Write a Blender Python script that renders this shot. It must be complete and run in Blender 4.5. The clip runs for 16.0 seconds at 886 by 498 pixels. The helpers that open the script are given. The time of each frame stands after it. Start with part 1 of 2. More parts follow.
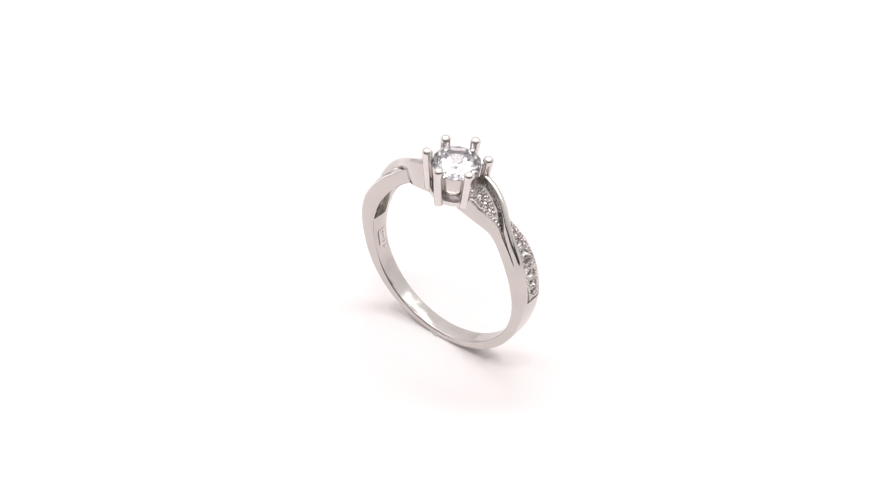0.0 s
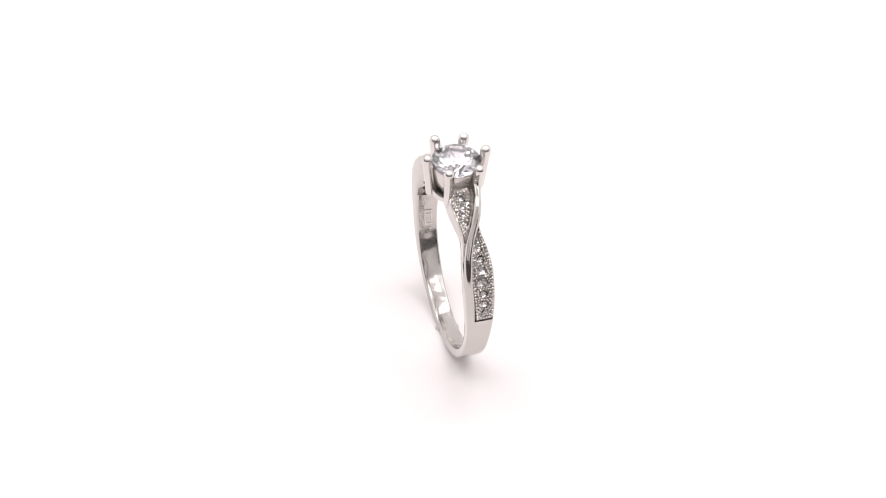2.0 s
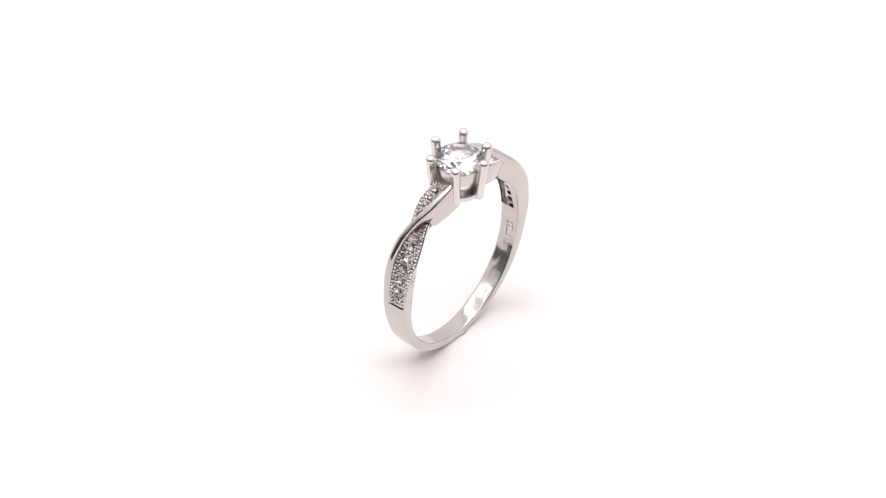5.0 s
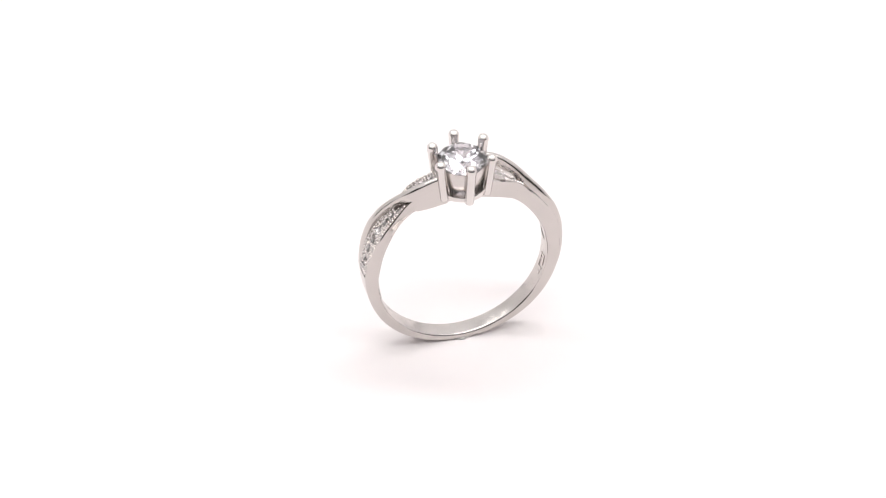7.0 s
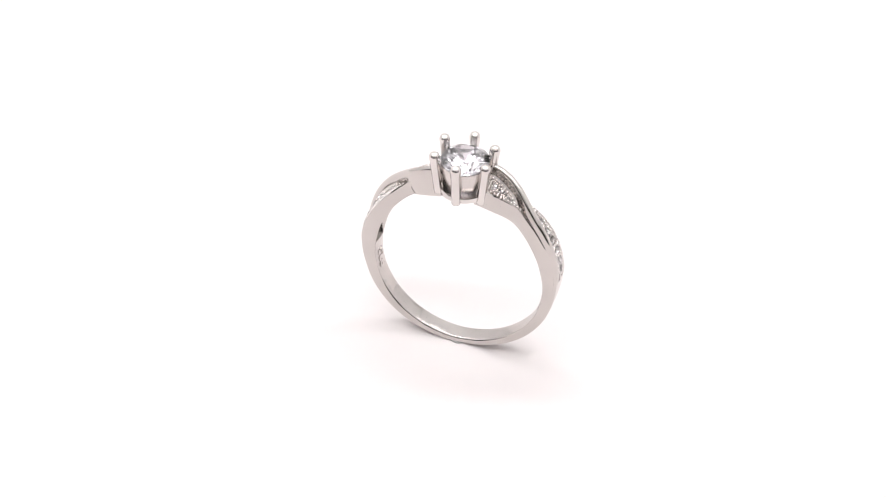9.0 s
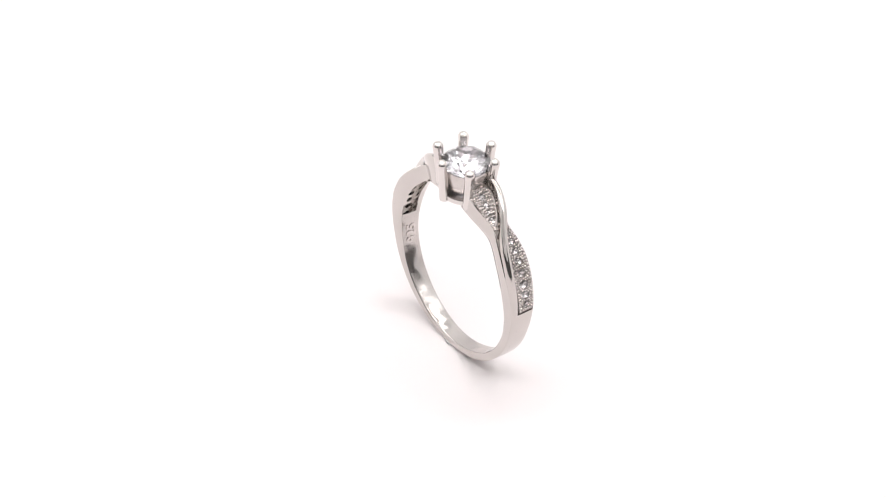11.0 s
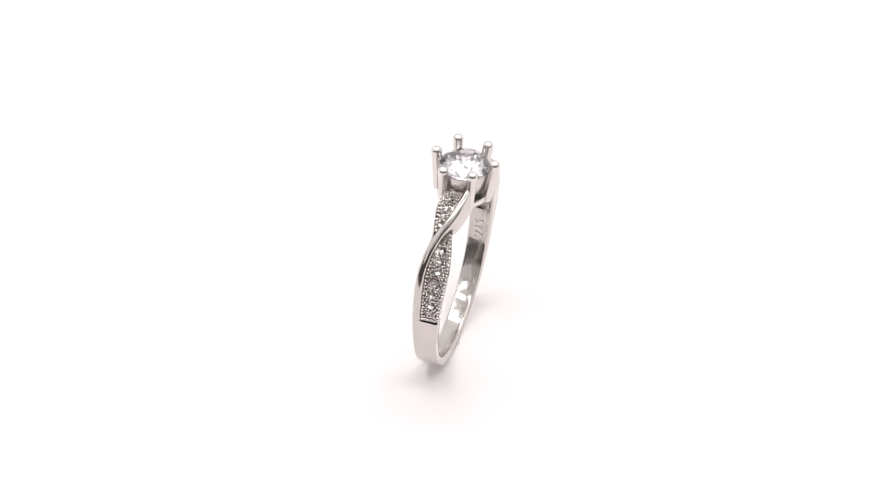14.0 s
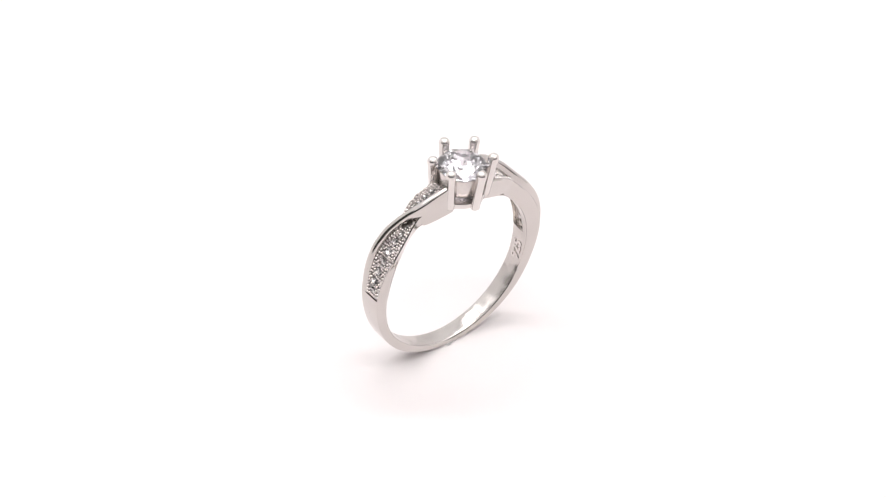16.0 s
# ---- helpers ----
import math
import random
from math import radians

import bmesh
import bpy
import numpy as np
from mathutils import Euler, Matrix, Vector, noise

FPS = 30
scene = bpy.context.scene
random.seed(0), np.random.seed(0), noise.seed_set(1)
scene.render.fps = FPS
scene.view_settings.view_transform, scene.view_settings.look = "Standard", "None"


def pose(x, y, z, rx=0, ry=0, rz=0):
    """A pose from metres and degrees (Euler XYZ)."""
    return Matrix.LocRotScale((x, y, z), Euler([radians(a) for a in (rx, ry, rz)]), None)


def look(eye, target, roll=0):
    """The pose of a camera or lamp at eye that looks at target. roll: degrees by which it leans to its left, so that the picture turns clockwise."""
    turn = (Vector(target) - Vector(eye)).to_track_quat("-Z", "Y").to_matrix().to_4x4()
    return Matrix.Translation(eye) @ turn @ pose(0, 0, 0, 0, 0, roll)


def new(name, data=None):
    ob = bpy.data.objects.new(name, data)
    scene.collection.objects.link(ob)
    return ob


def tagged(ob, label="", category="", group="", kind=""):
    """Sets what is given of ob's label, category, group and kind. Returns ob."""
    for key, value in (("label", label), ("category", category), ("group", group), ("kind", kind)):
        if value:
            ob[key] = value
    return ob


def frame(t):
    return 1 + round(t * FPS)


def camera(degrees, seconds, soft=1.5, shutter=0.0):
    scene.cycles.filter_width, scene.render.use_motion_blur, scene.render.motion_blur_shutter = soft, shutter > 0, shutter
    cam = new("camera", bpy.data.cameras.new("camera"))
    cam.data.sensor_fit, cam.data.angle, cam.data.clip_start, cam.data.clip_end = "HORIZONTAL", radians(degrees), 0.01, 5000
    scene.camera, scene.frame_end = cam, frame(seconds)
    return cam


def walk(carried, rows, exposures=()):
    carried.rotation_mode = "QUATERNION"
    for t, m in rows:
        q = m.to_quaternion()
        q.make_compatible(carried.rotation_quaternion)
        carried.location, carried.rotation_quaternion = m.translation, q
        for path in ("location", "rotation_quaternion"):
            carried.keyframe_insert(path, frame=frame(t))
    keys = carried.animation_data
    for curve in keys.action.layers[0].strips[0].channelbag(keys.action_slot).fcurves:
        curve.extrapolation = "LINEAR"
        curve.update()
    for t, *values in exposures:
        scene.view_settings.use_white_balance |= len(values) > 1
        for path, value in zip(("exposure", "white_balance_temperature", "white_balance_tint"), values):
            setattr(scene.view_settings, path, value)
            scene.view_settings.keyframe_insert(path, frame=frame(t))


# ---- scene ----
SECONDS = 16.0
cam = camera(17.95, SECONDS, soft=1.15)
MM = 0.001
ELEV, DIST, ROLL = radians(41.3273), 0.280, 3.4029
aim = Vector((-1.2750 * MM, 0, 11.5018 * MM))
eye = aim + DIST * Vector((0, -math.cos(ELEV), math.sin(ELEV)))
walk(cam, [(0.0, look(eye, aim, ROLL)), (SECONDS, look(eye, aim, ROLL))])

# ---- light: a white photo tent, two light strips above, lamps at its sides, a dim room beyond ----
world = bpy.data.worlds.new("world")
scene.world = world
world.use_nodes = True
world.node_tree.nodes["Background"].inputs["Color"].default_value = (1.0, 0.97, 0.95, 1)
world.node_tree.nodes["Background"].inputs["Strength"].default_value = 0.09


def area_lamp(name, at, to, sx, sy, power, colour):
    data = bpy.data.lights.new(name, "AREA")
    data.shape, data.size, data.size_y, data.energy, data.color = "RECTANGLE", sx, sy, power, colour
    ob = new(name, data)
    ob.matrix_world = look(at, to)
    return ob


area_lamp("strip_lamp", (0.0, 0.20, 0.59), (0, 0.20, 0), 0.60, 0.11, 1.30, (1.0, 1.0, 1.0))
area_lamp("strip_lamp", (0.0, -0.16, 0.59), (0, -0.16, 0), 0.60, 0.11, 1.25, (1.0, 1.0, 1.0))
area_lamp("side_lamp", (-0.345, 0.06, 0.40), (0, 0, 0.02), 0.34, 0.22, 0.43, (1.0, 1.0, 1.0))
area_lamp("side_lamp", (0.345, 0.06, 0.40), (0, 0, 0.02), 0.34, 0.22, 0.33, (1.0, 1.0, 1.0))


# ---- materials ----
def material(name, colour, rough, metal=0.0, noise_scale=0.0, tint=0.0, bump=0.0, rough_var=0.0, depth=0.00007):
    mat = bpy.data.materials.new(name)
    mat.use_nodes = True
    nt = mat.node_tree
    b = nt.nodes["Principled BSDF"]
    b.inputs["Base Color"].default_value = (*colour, 1)
    b.inputs["Roughness"].default_value = rough
    b.inputs["Metallic"].default_value = metal
    if noise_scale:
        co = nt.nodes.new("ShaderNodeTexCoord")
        big, fine = nt.nodes.new("ShaderNodeTexNoise"), nt.nodes.new("ShaderNodeTexNoise")
        big.inputs["Scale"].default_value, fine.inputs["Scale"].default_value = noise_scale, noise_scale * 9
        big.inputs["Detail"].default_value, fine.inputs["Detail"].default_value = 0.6, 4
        for n in (big, fine):
            nt.links.new(co.outputs["Object"], n.inputs["Vector"])
        ramp = nt.nodes.new("ShaderNodeMix")
        ramp.data_type = "RGBA"
        ramp.inputs["A"].default_value = (*[c * (1 - tint) for c in colour], 1)
        ramp.inputs["B"].default_value = (*[min(1, c * (1 + tint)) for c in colour], 1)
        nt.links.new(big.outputs["Fac"], ramp.inputs["Factor"])
        nt.links.new(ramp.outputs["Result"], b.inputs["Base Color"])
        if rough_var:
            m = nt.nodes.new("ShaderNodeMapRange")
            m.inputs["To Min"].default_value = max(0.0, rough - rough_var)
            m.inputs["To Max"].default_value = rough + rough_var
            nt.links.new(fine.outputs["Fac"], m.inputs["Value"])
            nt.links.new(m.outputs["Result"], b.inputs["Roughness"])
        if bump:
            bn = nt.nodes.new("ShaderNodeBump")
            bn.inputs["Strength"].default_value = bump
            bn.inputs["Distance"].default_value = depth
            nt.links.new(big.outputs["Fac"], bn.inputs["Height"])
            nt.links.new(bn.outputs["Normal"], b.inputs["Normal"])
    return mat


# same silver as the band, its colour lifted so the head looks better lit
SILVER_HEAD_LIT = material("head_silver_lit", (0.71, 0.675, 0.655), 0.11, 1.0, 420, 0.05, 0.5, 0.05)
SILVER = material("polished_silver", (0.60, 0.565, 0.543), 0.10, 1.0, 420, 0.05, 0.8, 0.05)
SILVER_SATIN = material("brushed_silver", (0.66, 0.62, 0.60), 0.24, 1.0, 600, 0.05, 0.4, 0.08)
# rough cast silver, darkened: shade between the beads is put into its colour
SILVER_RAW_SHADED = material("shaded_cast_silver", (0.33, 0.305, 0.295), 0.34, 1.0, 900, 0.10, 0.8, 0.12)
SILVER_BORE = material("hand_polished_silver", (0.57, 0.536, 0.515), 0.21, 1.0, 620, 0.14, 1.0, 0.08, 0.0002)
# beads' silver, lighter than the band: their bright highlights are put into the colour
SILVER_BEAD_LIT = material("lit_bead_silver", (0.73, 0.695, 0.68), 0.22, 1.0, 900, 0.06, 0.3, 0.06)
PAPER = material("white_paper", (0.862, 0.812, 0.809), 0.5, 0.0, 60, 0.006, 0.1)
FABRIC = material("tent_fabric", (0.86, 0.855, 0.855), 0.9, 0.0, 40, 0.01, 0.2)


def crystal(name, colour, rough, ior=2.15):
    mat = bpy.data.materials.new(name)
    mat.use_nodes = True
    b = mat.node_tree.nodes["Principled BSDF"]
    b.inputs["Base Color"].default_value = (*colour, 1)
    b.inputs["Roughness"].default_value = rough
    b.inputs["IOR"].default_value = ior
    b.inputs["Transmission Weight"].default_value = 1.0
    return mat


CRYSTAL = crystal("clear_crystal", (0.94, 0.915, 0.972), 0.035)
# added reflector behind the stones, stands in for light returned by their facets
SPARKLE_MIRROR = material("added_sparkle_mirror", (0.74, 0.72, 0.715), 0.12, 1.0)
PAVE = crystal("pave_crystal", (0.93, 0.915, 0.92), 0.10, 1.5)
PUTTY = material("clear_putty", (0.88, 0.86, 0.85), 0.18, 0.0, 900, 0.05, 0.8)
PUTTY.node_tree.nodes["Principled BSDF"].inputs["Transmission Weight"].default_value = 0.25


# ---- building helpers ----
def mesh_object(name, verts, faces, mat, smooth=True):
    me = bpy.data.meshes.new(name)
    me.from_pydata([tuple(v) for v in verts], [], faces)
    me.validate()
    bm = bmesh.new()
    bm.from_mesh(me)
    bmesh.ops.recalc_face_normals(bm, faces=bm.faces)
    bm.to_mesh(me)
    bm.free()
    for f in me.polygons:
        f.use_smooth = smooth
    me.materials.append(mat)
    return new(name, me)


def part(name, bm, mat, parent, label="", smooth=True):
    me = bpy.data.meshes.new(name)
    bmesh.ops.recalc_face_normals(bm, faces=bm.faces)
    bm.to_mesh(me)
    bm.free()
    for f in me.polygons:
        f.use_smooth = smooth
    me.materials.append(mat)
    ob = new(name, me)
    ob.parent = parent
    return tagged(ob, label)


def soften(ob, degrees=35):
    ob.data.set_sharp_from_angle(angle=radians(degrees))
    return ob


def table(rows, x):
    xs = [r[0] for r in rows]
    out = []
    for k in range(1, len(rows[0])):
        out.append(float(np.interp(x, xs, [r[k] for r in rows])))
    return out


def ease(rows, x):
    """Smoothed table look-up."""
    got = [table(rows, x + d) for d in (-2.5, -1.25, 0, 1.25, 2.5)]
    return [sum(g[k] for g in got) / 5 for k in range(len(got[0]))]


def slab(name, x0, x1, y0, y1, z0, z1, mat, label, category):
    bm = bmesh.new()
    bmesh.ops.create_cube(bm, size=1, matrix=Matrix.LocRotScale(((x0 + x1) / 2, (y0 + y1) / 2, (z0 + z1) / 2), None, (x1 - x0, y1 - y0, z1 - z0)))
    ob = part(name, bm, mat, None, "", False)
    return tagged(ob, label, category, kind="structure")


# ---- the tent, with an added reflector in front ----
slab("floor", -0.36, 0.36, -0.46, 0.40, -0.004, 0.0, PAPER, "smooth matt white paper floor of the photo tent", "floor")
SIDE = "plain white fabric side wall of the tent"
# low front corners left open so the metal reflects darkness there
for name, x0, x1 in (("wall_west", -0.37, -0.36), ("wall_east", 0.36, 0.37)):
    slab(name, x0, x1, -0.13, 0.40, -0.004, 0.27, FABRIC, SIDE, "wall")
    slab(name, x0, x1, -0.46, 0.40, 0.27, 0.60, FABRIC, SIDE, "wall")
slab("wall_north", -0.37, 0.37, 0.40, 0.41, -0.004, 0.60, FABRIC, "plain white fabric back wall of the tent", "wall")
# unseen panels added to light the stone; a lens hole stays dark
FRONT = "added white panel in front, unseen, that brightens the stone"
slab("reflector_south", -0.37, 0.37, -0.47, -0.46, 0.47, 0.60, FABRIC, FRONT, "wall")
slab("reflector_south", -0.37, -0.05, -0.47, -0.46, 0.27, 0.47, FABRIC, FRONT, "wall")
slab("reflector_south", 0.05, 0.37, -0.47, -0.46, 0.27, 0.47, FABRIC, FRONT, "wall")
slab("ceiling", -0.37, 0.37, -0.46, 0.41, 0.60, 0.61, FABRIC, "plain white fabric top of the photo tent", "ceiling")

# ---- the ring (millimetres in its own space: x to one shoulder, y across the band, z up) ----
ring = new("finger_ring")
tagged(ring, "polished silver solitaire ring with twisted pave shoulders, standing upright", "ring")
RIN, ZC = 8.72, 9.47
LEAF_END = 82.0
# degrees from the top: bed radius, half-widths at the outer face (+y, -y), half-widths at the bore (+y, -y)
SHANK = [
    (8, 11.32, 1.56, 1.48, 1.42, 1.56), (14, 11.36, 1.50, 1.53, 1.36, 1.56), (20, 11.38, 1.28, 1.49, 1.10, 1.50), (28, 11.26, 0.84, 1.27, 0.58, 1.22),
    (33, 11.08, 0.88, 1.03, 0.46, 1.00), (36, 10.98, 1.02, 1.03, 0.48, 0.98), (40, 10.90, 1.22, 1.17, 0.54, 1.06), (47, 10.82, 1.46, 1.40, 0.74, 1.24),
    (55, 10.70, 1.55, 1.52, 0.98, 1.36), (66, 10.56, 1.50, 1.52, 1.16, 1.38), (82, 10.30, 1.30, 1.32, 1.20, 1.25),
    (100, 9.96, 1.18, 1.20, 1.09, 1.11), (125, 9.75, 1.10, 1.11, 1.02, 1.03), (150, 9.60, 1.03, 1.03, 0.95, 0.95), (180, 9.47, 0.99, 0.99, 0.91, 0.91)]
# rise of the bore towards the head, and the extra chamfer along its +y edge
BORE = [(0, 0.72, 0.1), (20, 0.70, 0.1), (30, 0.67, 0.12), (41, 0.56, 0.10), (55, 0.32, 0.12), (68, 0.12, 0.14), (76, 0.0, 0.12), (86, 0.0, 0.08), (96, 0, 0), (140, 0, 0), (180, 0.05, 0)]
# twisted strand: degrees, y of its middle, half-width, radius of its crest
STRAND = [(9, 1.27, 0.29, 13.02), (14, 1.20, 0.32, 13.00), (19.6, 1.02, 0.37, 12.84), (24, 0.77, 0.41, 12.60), (28, 0.46, 0.45, 12.40), (32, 0.08, 0.44, 12.16),
          (36, -0.32, 0.41, 11.96), (45, -0.88, 0.42, 11.69), (55, -1.10, 0.41, 11.41), (66, -1.06, 0.45, 11.00), (76, -0.93, 0.47, 10.64), (82, -0.87, 0.47, 10.44), (88, -0.85, 0.42, 10.12), (92, -0.85, 0.38, 9.90)]


def at(beta, y, r):
    """A point of the ring: degrees from the top, across, from the bore's axis."""
    b = radians(beta)
    return Vector((r * math.sin(b), y, ZC + r * math.cos(b))) * MM


def bed(beta):
    return ease(SHANK, beta)[0]


def dome(beta):
    """How far the upper leaf swells towards the head."""
    return 0.40 * min(1.0, max(0.0, (23 - beta) / 9))


def outer(beta, y, wp, wn, base):
    """Radius of the band's outer face: sunk beds with a rim in the leaves, a soft crown below."""
    crown = base
    if beta > LEAF_END:
        lift = 0.12 * math.exp(-(beta - LEAF_END) / 8.0)
        v = (2 * y - wp + wn) / (wp + wn)
        return crown + lift - 0.05 * v * v
    ys, hw, top = table(STRAND, beta)
    rim, sunk = 0.08, -0.16
    if y >= ys and beta > 30:
        deep = -0.42 if 81.05 < beta < 81.95 and y > ys + 0.2 else sunk
        edge = min(1.0, max(0.0, (wp - y - 0.10) / 0.16))
        rim += (deep - rim) * edge
    elif y < ys and beta < 38:
        rim += 0.14 * min(1.0, max(0.0, (36 - beta) / 9))
        deep = sunk + 1.1 * max(0.0, y - ys + hw + 0.34) * min(1.0, max(0.0, (32 - beta) / 5)) + dome(beta)
        edge = min(1.0, max(0.0, (y + wn - 0.14) / 0.16))
        rim += (deep - rim) * edge
    return crown + rim


def band_section(beta):
    base, wp, wn, ip, inn = ease(SHANK, beta)
    if beta > 170:
        wp = wn = (wp + wn) / 2
        ip = inn = (ip + inn) / 2
    rise, cham = ease(BORE, beta)
    rin = RIN + rise
    pts = []
    n = 34
    for i in range(n + 1):
        u = i / n
        y = -wn + (wp + wn) * u
        r = outer(beta, y, wp, wn, base)
        e = min(y + wn, wp - y)
        if e < 0.10:
            r -= 0.10 - math.sqrt(max(0.0, 0.01 - (0.10 - e) ** 2))
        pts.append((y, r))
    for k in (0.25, 0.5, 0.75):
        pts.append((wp + (ip - wp) * k, pts[n][1] + (rin + 0.18 + cham - pts[n][1]) * k))
    m = 26
    for i in range(m + 1):
        u = i / m
        y = ip - (ip + inn) * u
        v = (2 * y - ip + inn) / (ip + inn)
        r = rin + cham * max(0.0, (y + inn) / (ip + inn)) ** 3 + 0.085 * v * v
        e = min(ip - y, y + inn)
        if e < 0.14:
            r += 0.10 * (1 - e / 0.14) ** 2
        if 30 < beta < 81:
            rp, rn = ip - 0.15, 0.55
            if -rn < y < rp:
                r = max(r, rin + 0.55)
        pts.append((y, r))
    first = pts[0]
    for k in (0.25, 0.5, 0.75):
        pts.append((-inn + (inn - wn) * k, rin + 0.18 + (first[1] - rin - 0.18) * k))
    return pts


def band():
    """The whole shank from one side of the head round to the other; half a turn about z maps it onto itself."""
    half = [9 + 0.5 * i for i in range(0, 60)] + [39 + 0.7 * i for i in range(0, 60)]
    half = [b for b in half if b < 80.5 or b > 83] + [80.4, 80.9, 81.1, 81.9, 82.15, 83.0]
    half = sorted(set(half)) + [84 + 2 * i for i in range(1, 48)]
    half = sorted(set(b for b in half if b <= 178))
    rows = [[at(b, y, r) for y, r in band_section(b)] for b in half]
    mid = [at(180, y, r) for y, r in band_section(180)]
    # the other half, turned about z; the sections are mirrored so that corners meet
    n, m = 34, 26
    turned = []
    for b in reversed(half):
        sec = band_section(b)
        o, s1, i1, s2 = sec[:n + 1], sec[n + 1:n + 4], sec[n + 4:n + 5 + m], sec[n + 5 + m:]
        flip = o[::-1] + s2[::-1] + i1[::-1] + s1[::-1]
        turned.append([at(-b, -y, r) for y, r in flip])
    allrows = rows + [mid] + turned
    k = len(mid)
    verts = [v for row in allrows for v in row]
    faces = []
    for i in range(len(allrows) - 1):
        for j in range(k):
            a, b = i * k + j, i * k + (j + 1) % k
            faces.append((a, b, b + k, a + k))
    faces.append(tuple(range(k)))
    faces.append(tuple(reversed(range((len(allrows) - 1) * k, len(allrows) * k))))
    ob = mesh_object("band", verts, faces, SILVER)
    ob.data.materials.append(SILVER_RAW_SHADED)
    ob.data.materials.append(SILVER_BORE)
    ob.data.materials.append(SILVER_SATIN)
    for f in ob.data.polygons:
        c = f.center / MM
        b, y = math.degrees(math.atan2(c.x, c.z - ZC)), c.y
        if b < 0:
            b, y = -b, -y
        r = math.hypot(c.x, c.z - ZC)
        if b < 33 and bed(b) - 0.22 < r and -ease(SHANK, b)[2] + 0.2 < y < table(STRAND, b)[0]:
            f.material_index = 3
        # lower leaf's bed and rim top: painted shade between the beads
        elif 33 <= b < 82 and r > bed(b) - 0.5 and table(STRAND, b)[0] < y < ease(SHANK, b)[1] - 0.11:
            f.material_index = 1
        elif r < RIN + ease(BORE, b)[0] + 0.12 and abs(y) < 0.95:
            f.material_index = 2
    ob.parent = ring
    return ob


LOWER = [(37.4, 0.20), (41.4, 0.31), (46.4, 0.40), (52.4, 0.44), (58.6, 0.45), (64.8, 0.44), (70.8, 0.42), (76.6, 0.40)]
UPPER = [(16.0, 0.34), (20.2, 0.32), (24.0, 0.28), (27.3, 0.23), (30.2, 0.17)]


def leaf_middle(beta):
    ys, hw, top = table(STRAND, beta)
    base, wp, wn, ip, inn = ease(SHANK, beta)
    if beta > 33:
        return (ys + hw * 0.8 + wp - 0.14) / 2
    return (ys - hw - wn - 0.04) / 2


def drill(ob):
    """Bore the culet holes from the recess inside each shoulder up to the stones."""
    bm = bmesh.new()
    for side in (1, -1):
        for beta, size in LOWER[1:]:
            y = min(leaf_middle(beta) * 0.9, ease(SHANK, beta)[3] - 0.50) - 0.16
            beta += 0.8
            c = at(side * beta, side * y, RIN + 1.2)
            way = Vector((math.sin(radians(side * beta)), 0, math.cos(radians(side * beta))))
            m = Matrix.Translation(c) @ way.to_track_quat("Z", "Y").to_matrix().to_4x4()
            bmesh.ops.create_cone(bm, cap_ends=True, segments=20, radius1=0.33 * MM, radius2=0.33 * MM, depth=1.7 * MM, matrix=m)
    me = bpy.data.meshes.new("cutter")
    bm.to_mesh(me)
    bm.free()
    cutter = new("cutter", me)
    mod = ob.modifiers.new("holes", "BOOLEAN")
    mod.operation, mod.solver, mod.object = "DIFFERENCE", "EXACT", cutter
    done = bpy.data.meshes.new_from_object(ob.evaluated_get(bpy.context.evaluated_depsgraph_get()))
    ob.modifiers.clear()
    ob.data = done
    bpy.data.objects.remove(cutter)


def strand():
    rows = []
    for i in range(0, 160):
        beta = 11.2 + (91 - 11.2) * i / 159
        ys, hw, top = ease(STRAND, beta)
        rise = sum(ease(BORE, beta))
        fall = min(1.0, max(0.0, (beta - 29.5) / 2.0))
        low = (RIN + rise + 0.16) * (1 - fall) + (bed(beta) - 0.30) * fall
        tuck = 0.09 * min(1.0, max(0.0, (beta - 36) / 8.0))
        sec = [(ys - hw + tuck, low)]
        rise = min(hw * 0.9, top - low - 0.05)
        for k in range(13):
            a = math.pi * k / 12
            sec.append((ys - hw * math.cos(a) * (0.96 if 0 < k < 12 else 1), top - rise + rise * math.sin(a) ** 0.8))
        sec.append((ys + hw - tuck, low))
        rows.append([at(beta, y, r) for y, r in sec])
    k = len(rows[0])
    verts = [v for row in rows for v in row]
    faces = [(i * k + j, i * k + (j + 1) % k, (i + 1) * k + (j + 1) % k, (i + 1) * k + j) for i in range(len(rows) - 1) for j in range(k)]
    faces += [tuple(range(k)), tuple(reversed(range((len(rows) - 1) * k, len(rows) * k)))]
    ob = mesh_object("strand", verts, faces, SILVER)
    ob.parent = ring
    return tagged(soften(ob, 50), "polished rounded strand twisting across the shoulder")


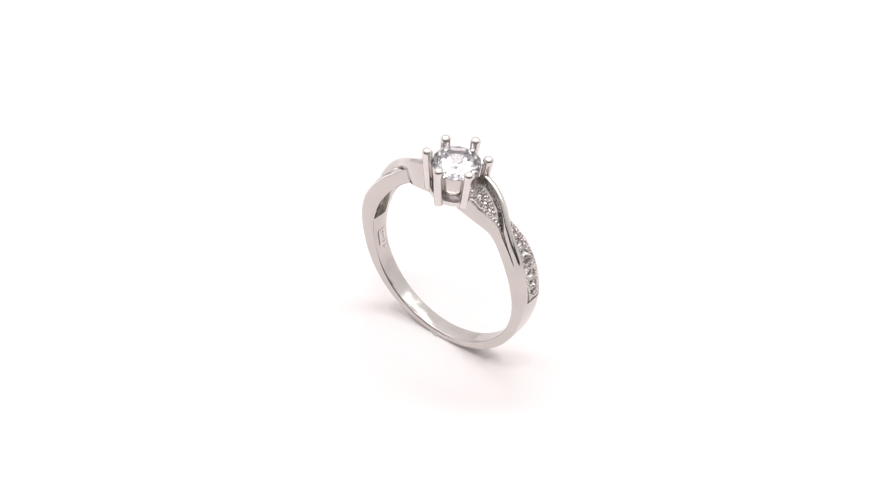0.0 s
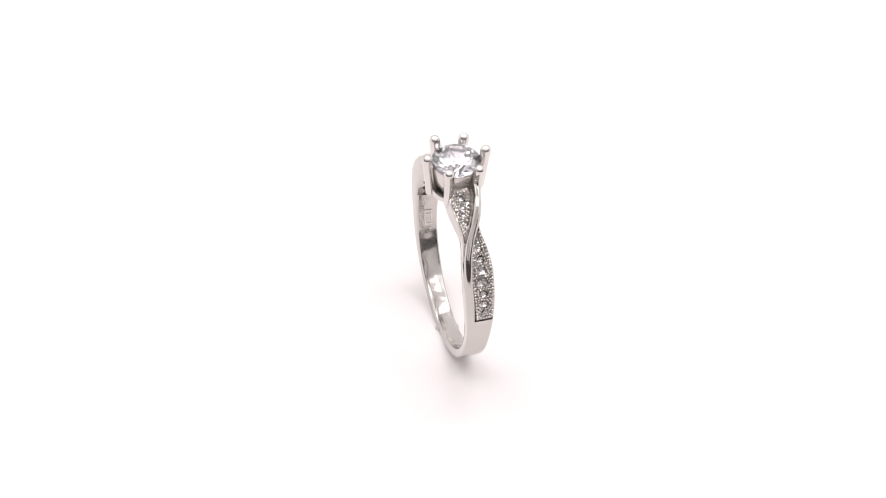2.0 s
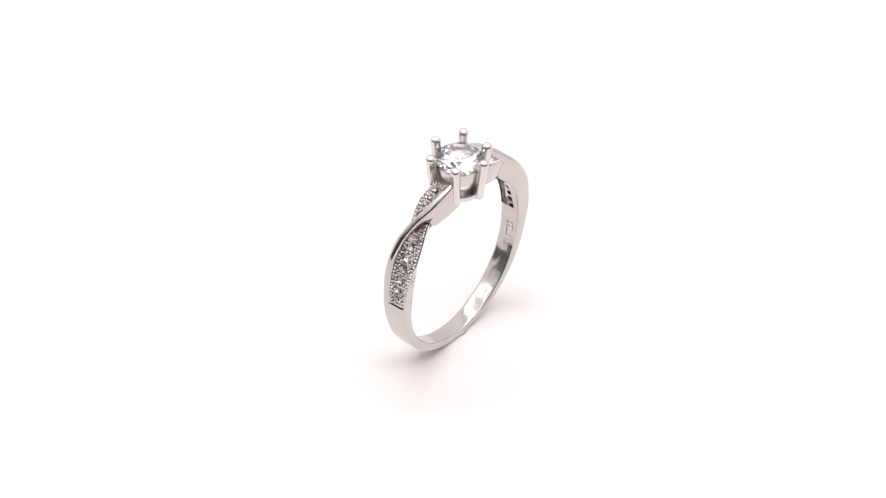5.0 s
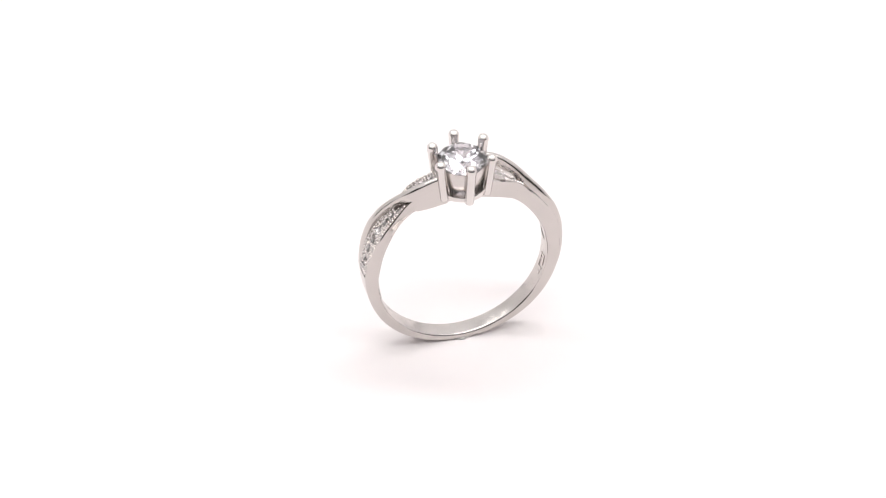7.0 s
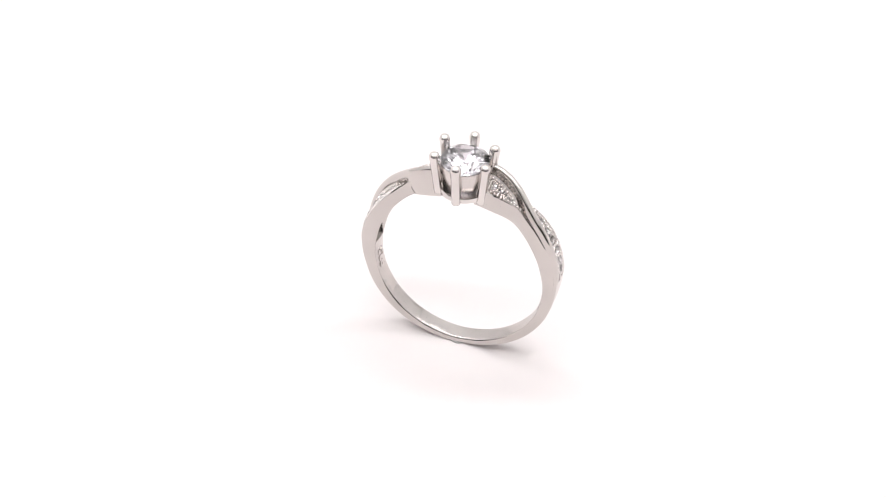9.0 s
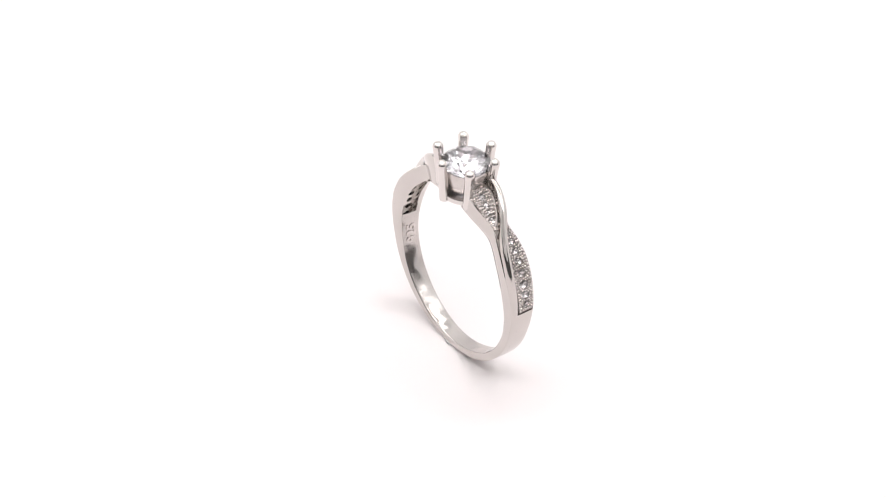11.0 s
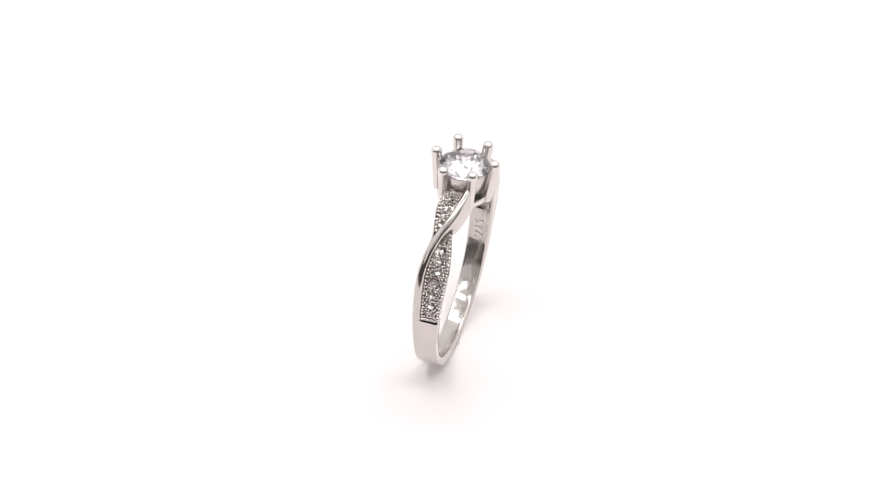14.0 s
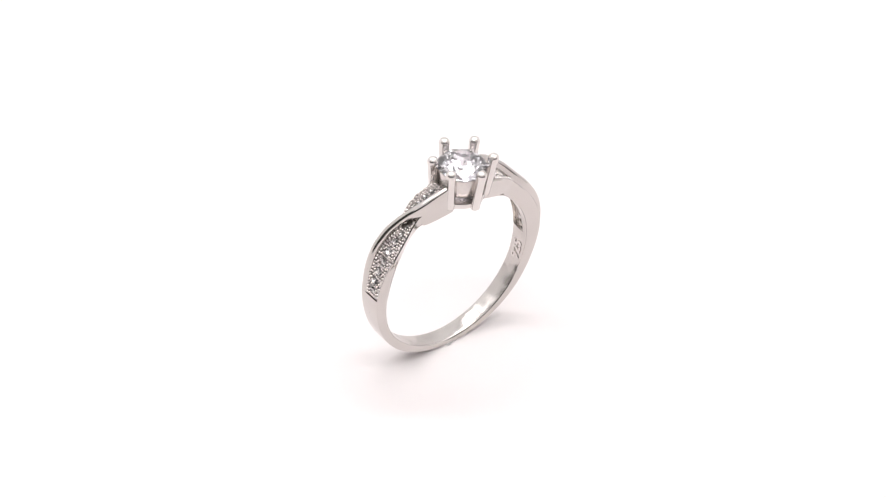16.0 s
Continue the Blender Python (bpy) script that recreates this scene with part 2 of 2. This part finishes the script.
def brilliant(radius, table_share=0.56, crown=0.33, depth=0.86):
    """A round brilliant: table, stars, kites, girdle halves, mains."""
    bm = bmesh.new()
    zt, g = crown, 0.025
    V = lambda r, a, z: bm.verts.new((r * radius * math.cos(a), r * radius * math.sin(a), z * radius))
    q = math.pi / 8
    rs, rl = 0.80, 0.24
    zs = g + zt * (1 - rs * math.cos(q)) / (1 - table_share)
    zl = -g - depth * (1 - rl * math.cos(q))
    T = [V(table_share, 2 * q * k, zt + g) for k in range(8)]
    S = [V(rs, 2 * q * k + q, zs) for k in range(8)]
    GU = [V(1, q * k, g) for k in range(16)]
    GL = [V(1, q * k, -g) for k in range(16)]
    L = [V(rl, 2 * q * k + q, zl) for k in range(8)]
    C = bm.verts.new((0, 0, (-g - depth) * radius))
    bm.faces.new(T)
    for k in range(8):
        n, p = (k + 1) % 8, (k - 1) % 8
        bm.faces.new((T[k], S[k], T[n]))
        bm.faces.new((T[k], S[p], GU[2 * k], S[k]))
        bm.faces.new((S[k], GU[2 * k], GU[2 * k + 1]))
        bm.faces.new((S[k], GU[2 * k + 1], GU[(2 * k + 2) % 16]))
        bm.faces.new((C, L[p], GL[2 * k], L[k]))
        bm.faces.new((L[k], GL[2 * k], GL[2 * k + 1]))
        bm.faces.new((L[k], GL[2 * k + 1], GL[(2 * k + 2) % 16]))
    for k in range(16):
        n = (k + 1) % 16
        bm.faces.new((GU[k], GL[k], GL[n], GU[n]))
    return bm


def turned_profile(rows, segments=40):
    """A closed ring of revolution about z from (r, z) corners, in millimetres."""
    bm = bmesh.new()
    loops = [[bm.verts.new((r * MM * math.cos(2 * math.pi * s / segments), r * MM * math.sin(2 * math.pi * s / segments), z * MM)) for r, z in rows] for s in range(segments)]
    for s in range(segments):
        a, b = loops[s], loops[(s + 1) % segments]
        for k in range(len(rows)):
            bm.faces.new((a[k], a[(k + 1) % len(rows)], b[(k + 1) % len(rows)], b[k]))
    return bm


def half_turn(ob):
    """The same part on the opposite shoulder."""
    twin = ob.copy()
    scene.collection.objects.link(twin)
    twin.parent = ob.parent
    twin.matrix_basis = pose(0, 0, 0, 0, 0, 180) @ ob.matrix_basis
    return twin


LEAN = (0.3, -0.2, 0.2, 0.3, 0.3, 0.7)  # how far each claw is bent outwards, in degrees
STEP = (0.02, 0.0, 0.0, 0.0, 0.07, 0.08)  # and set outwards, in millimetres
DROP = (0.05, 0.26, 0.0, 0.08, 0.0, 0.0)  # and how much lower it was seated


def head():
    # lower gallery with softened corners
    ob = part("gallery", turned_profile([(0.9, 19.40), (2.40, 19.35), (2.50, 19.45), (2.53, 19.92), (2.47, 20.02), (2.30, 20.03), (0.9, 19.86)]), SILVER_HEAD_LIT, ring, "plain silver gallery hoop under the setting")
    ob.data.materials.append(SILVER_SATIN)
    for f in ob.data.polygons:
        if f.normal.z > 0.5 and math.hypot(f.center.x, f.center.y) < 2.4 * MM:
            f.material_index = 1
    soften(ob)
    ob = part("collet", turned_profile([(1.30, 20.52), (1.90, 20.40), (1.97, 20.41), (2.15, 20.62), (2.40, 22.62), (2.35, 22.74), (2.22, 22.76)]), SILVER_SATIN, ring, "tapered silver collet seating the stone")
    ob.data.materials.append(SPARKLE_MIRROR)
    # inward faces become an added reflector that brightens the large stone
    for f in ob.data.polygons:
        if f.normal.x * f.center.x + f.normal.y * f.center.y < 0:
            f.material_index = 1
    soften(ob)
    prong = None
    for k in range(6):
        a = 90 + 60 * k
        if prong is None:
            rows = []
            foot, tip = Vector((2.46, 0, 19.35)), Vector((2.94, 0, 23.70))
            way = (tip - foot).normalized()
            side = Vector((0, 1, 0))
            out = side.cross(way)
            bm = bmesh.new()
            prof = [(0.0, 0.40), (0.06, 0.48), (0.2, 0.49), (2.0, 0.49), (3.4, 0.50), (4.0, 0.52)]
            length = (tip - foot).length
            for j in range(7):
                w = math.pi / 2 * j / 7
                prof.append((length + 0.02 + 0.52 * math.sin(w), 0.545 * math.cos(w)))
            loops = []
            for d, r in prof:
                loops.append([bm.verts.new((foot + way * d + (side * math.cos(2 * math.pi * s / 20) + out * math.sin(2 * math.pi * s / 20)) * r) * MM) for s in range(20)])
            cap = bm.verts.new((foot + way * (length + 0.54)) * MM)
            for i in range(len(loops) - 1):
                for s in range(20):
                    bm.faces.new((loops[i][s], loops[i][(s + 1) % 20], loops[i + 1][(s + 1) % 20], loops[i + 1][s]))
            for s in range(20):
                bm.faces.new((loops[-1][s], loops[-1][(s + 1) % 20], cap))
            bm.faces.new(loops[0])
            prong = soften(part("prong", bm, SILVER_HEAD_LIT, ring, "rounded silver claw"), 60)
            prong.matrix_basis = pose(0, 0, 0, 0, 0, a)
        else:
            base = Matrix.Translation((2.46 * MM, 0, 19.35 * MM))
            splay = pose(STEP[k] * MM, 0, -DROP[k] * MM) @ base @ pose(0, 0, 0, 0, LEAN[k], 0) @ base.inverted()
            twin = prong.copy()
            scene.collection.objects.link(twin)
            twin.parent = ring
            twin.matrix_basis = pose(0, 0, 0, 0, 0, a) @ splay
    gem = part("gemstone", brilliant(2.45 * MM, 0.60, 0.28), CRYSTAL, ring, "clear round brilliant-cut white stone", False)
    gem.matrix_basis = pose(0, 0, 22.92 * MM, 0, 0, 11)


def frame_at(beta, y, r):
    """A pose on the band with its z along the outward radius."""
    b = radians(beta)
    up = Vector((math.sin(b), 0, math.cos(b)))
    along = Vector((math.cos(b), 0, -math.sin(b)))
    m = Matrix((along, Vector((0, 1, 0)), up)).transposed()
    if m.determinant() < 0:
        m = Matrix((-along, Vector((0, 1, 0)), up)).transposed()
    return Matrix.Translation(at(beta, y, r)) @ m.to_4x4()


def grain_row(name, spots, label, parent):
    bm = bmesh.new()
    for beta, y, r, size in spots:
        tall = 1.8 if name == "pave_beading" else 1.25
        bmesh.ops.create_icosphere(bm, subdivisions=2, radius=size * MM, matrix=frame_at(beta, y, r - size * (tall - 1)) @ Matrix.Diagonal((1, 1, tall, 1)))
    return tagged(part(name, bm, SILVER_BEAD_LIT, parent, label), kind="stuff")


def shoulder():
    stone_data = None
    for beta, size in UPPER + LOWER:
        y = leaf_middle(beta)
        if stone_data is None:
            ob = part("pave_stone", brilliant(1.0 * MM, 0.50, 0.24, 0.26), PAVE, ring, "tiny clear pave stone", False)
            stone_data = ob.data
            stone_data.materials.append(SPARKLE_MIRROR)
            # undersides turned into mirrors to give the small stones their sparkle
            for f in stone_data.polygons:
                if f.center.z < -0.03 * MM:
                    f.material_index = 1
        else:
            ob = new("pave_stone", stone_data)
            ob.parent = ring
            tagged(ob, "tiny clear pave stone")
        spin = random.uniform(0, 45)
        ob.matrix_basis = frame_at(beta, y, bed(beta) + 0.10 + dome(beta)) @ pose(0, 0, 0, random.uniform(-20, 20), random.uniform(-20, 20), spin) @ Matrix.Scale(size, 4)
        half_turn(ob)
    # beaded edges
    def beads(start, stop, step, spot, lift, size, swell=1.0):
        out, b = [], start
        while b < stop:
            out.append((b + random.uniform(-0.15, 0.15), spot(b), bed(b) + lift + swell * dome(b) + random.uniform(-0.015, 0.015), size * random.uniform(0.92, 1.08)))
            b += step
        return out
    low_out = beads(33.0, 80.2, 1.85, lambda b: ease(SHANK, b)[1] - 0.21, 0.03, 0.165)
    low_in = beads(39.5, 80.2, 1.85, lambda b: ease(STRAND, b)[0] + ease(STRAND, b)[1] + 0.08, 0.12, 0.155)
    up_out = beads(13.4, 33.0, 1.9, lambda b: -ease(SHANK, b)[2] + 0.31, 0.15, 0.16, 0.35)
    up_in = beads(13.2, 28.0, 1.9, lambda b: ease(STRAND, b)[0] - ease(STRAND, b)[1] - 0.36, 0.10, 0.145)
    head_row = [(12.2, -0.85 + 0.33 * i, bed(12) + 0.12 + dome(12), 0.16) for i in range(5)]
    ends = [(80.4, -0.20 + 0.28 * i, bed(81) + 0.03, 0.15) for i in range(5)]
    grains = []
    for stones, first, last in ((UPPER, 13.6, 32.0), (LOWER, 33.5, 80.0)):
        b, odd = first, 0
        while b < last:
            ys, hw, top = ease(STRAND, b)
            base, wp, wn, ip, inn = ease(SHANK, b)
            lo, hi = (-wn + 0.50, ys - hw - 0.52) if stones is UPPER else (ys + hw + 0.28, wp - 0.34)
            y = lo + (0.14 if odd else 0.0)
            while y < hi:
                gaps = [math.hypot(radians(b - sb) * base, y - leaf_middle(sb)) - size for sb, size in stones]
                if min(gaps) > (-0.06 if stones is UPPER else -0.02):
                    grains.append((b + random.uniform(-0.2, 0.2), y + random.uniform(-0.03, 0.03), base + 0.06 + dome(b) + random.uniform(-0.03, 0.03), (0.15 if stones is UPPER else 0.14) * random.uniform(0.9, 1.15)))
                y += 0.28 if stones is UPPER else 0.27
            b, odd = b + (1.4 if stones is UPPER else 1.4), 1 - odd
    for name, spots, label in (("beaded_edge", low_out, "row of fine silver beads"), ("beaded_edge", low_in, "row of fine silver beads"),
                               ("beaded_edge", up_out, "row of fine silver beads"), ("beaded_edge", up_in, "row of fine silver beads"),
                               ("beaded_edge", head_row, "row of fine silver beads"), ("beaded_edge", ends, "row of fine silver beads"),
                               ("pave_beading", grains, "fine silver beading between the small stones")):
        half_turn(grain_row(name, spots, label, ring))


def stamp_on_bore(name, bm, beta, y, turn, side, label, holder):
    """Lay a flat shape, in millimetres, on the bore: its x runs across, its y along the bore."""
    rot = Matrix.Rotation(radians(turn), 2)
    for v in bm.verts:
        p = rot @ Vector((v.co.x, v.co.y))
        v.co = at(side * (beta + math.degrees(p.y / RIN)), y + p.x, RIN + 0.085 * ((y + p.x) / 1.15) ** 2 - 0.035 - v.co.z)
    return part(name, bm, SILVER_SATIN, holder, label, False)


def stamps(holder):
    curve = bpy.data.curves.new("digits", "FONT")
    curve.body, curve.size, curve.extrude, curve.align_x, curve.align_y = "925", 1.5, 0.05, "CENTER", "CENTER"
    curve.offset = 0.05
    tmp = new("digits", curve)
    me = bpy.data.meshes.new_from_object(tmp.evaluated_get(bpy.context.evaluated_depsgraph_get()))
    bpy.data.objects.remove(tmp)
    bm = bmesh.new()
    bm.from_mesh(me)
    stamp_on_bore("hallmark", bm, 98.5, -0.1, -90, 1, "raised purity mark reading 925", holder)
    bm = bmesh.new()
    for x, y, sx, sy in ((-0.34, 0.15, 0.19, 1.8), (0.34, -0.1, 0.19, 1.2), (0.0, 0.98, 0.85, 0.19), (0.1, -0.62, 0.65, 0.19), (0.0, -0.15, 0.5, 0.17), (0.2, 1.5, 0.3, 0.3)):
        bmesh.ops.create_cube(bm, size=1, matrix=Matrix.LocRotScale((x, y, 0), None, (sx, sy, 0.06)))
    stamp_on_bore("maker_mark", bm, 100, 0.1, 0, -1, "small raised maker's mark of plain bars", holder)


def build_ring():
    b = band()
    drill(b)
    soften(b, 38)
    tagged(b, "polished silver band narrowing to the foot")
    s = strand()
    half_turn(s)
    head()
    shoulder()
    stamps(b)


build_ring()


def putty_dab():
    """A thumbnail crumb of clear putty under the foot of the ring."""
    bm = bmesh.new()
    bmesh.ops.create_icosphere(bm, subdivisions=4, radius=1.0)
    for v in bm.verts:
        d = v.co.normalized()
        k = 1 + 0.22 * noise.noise(d * 2.3) + 0.08 * noise.noise(d * 7)
        v.co = Vector((d.x * 1.2 * k, d.y * 1.14 * k, max(0.0, d.z * 0.24 * k))) * MM
    ob = part("putty_dab", bm, PUTTY, None)
    return tagged(ob, "small clear putty dab holding the ring upright on the paper", "putty")


putty = putty_dab()


def motions():
    lean = pose(-0.9882 * MM, -0.0583 * MM, 0.0000 * MM) @ pose(0, 0, 0, 0.9376, 0, 0) @ pose(0, 0, 0, 0, 1.8704, 0)
    rows, dab = [], []
    for i in range(33):
        t = 0.5 * i
        turn = -35.6397 + -18.0627 * t + 0.0178 * t * t
        rows.append((t, pose(0, 0, 0, 0, 0, turn) @ lean))
        dab.append((t, pose(0, 0, 0, 0, 0, turn) @ pose((-0.9882 + 0.15) * MM, -0.0583 * MM, 0)))
    walk(ring, rows)
    walk(putty, dab)


motions()
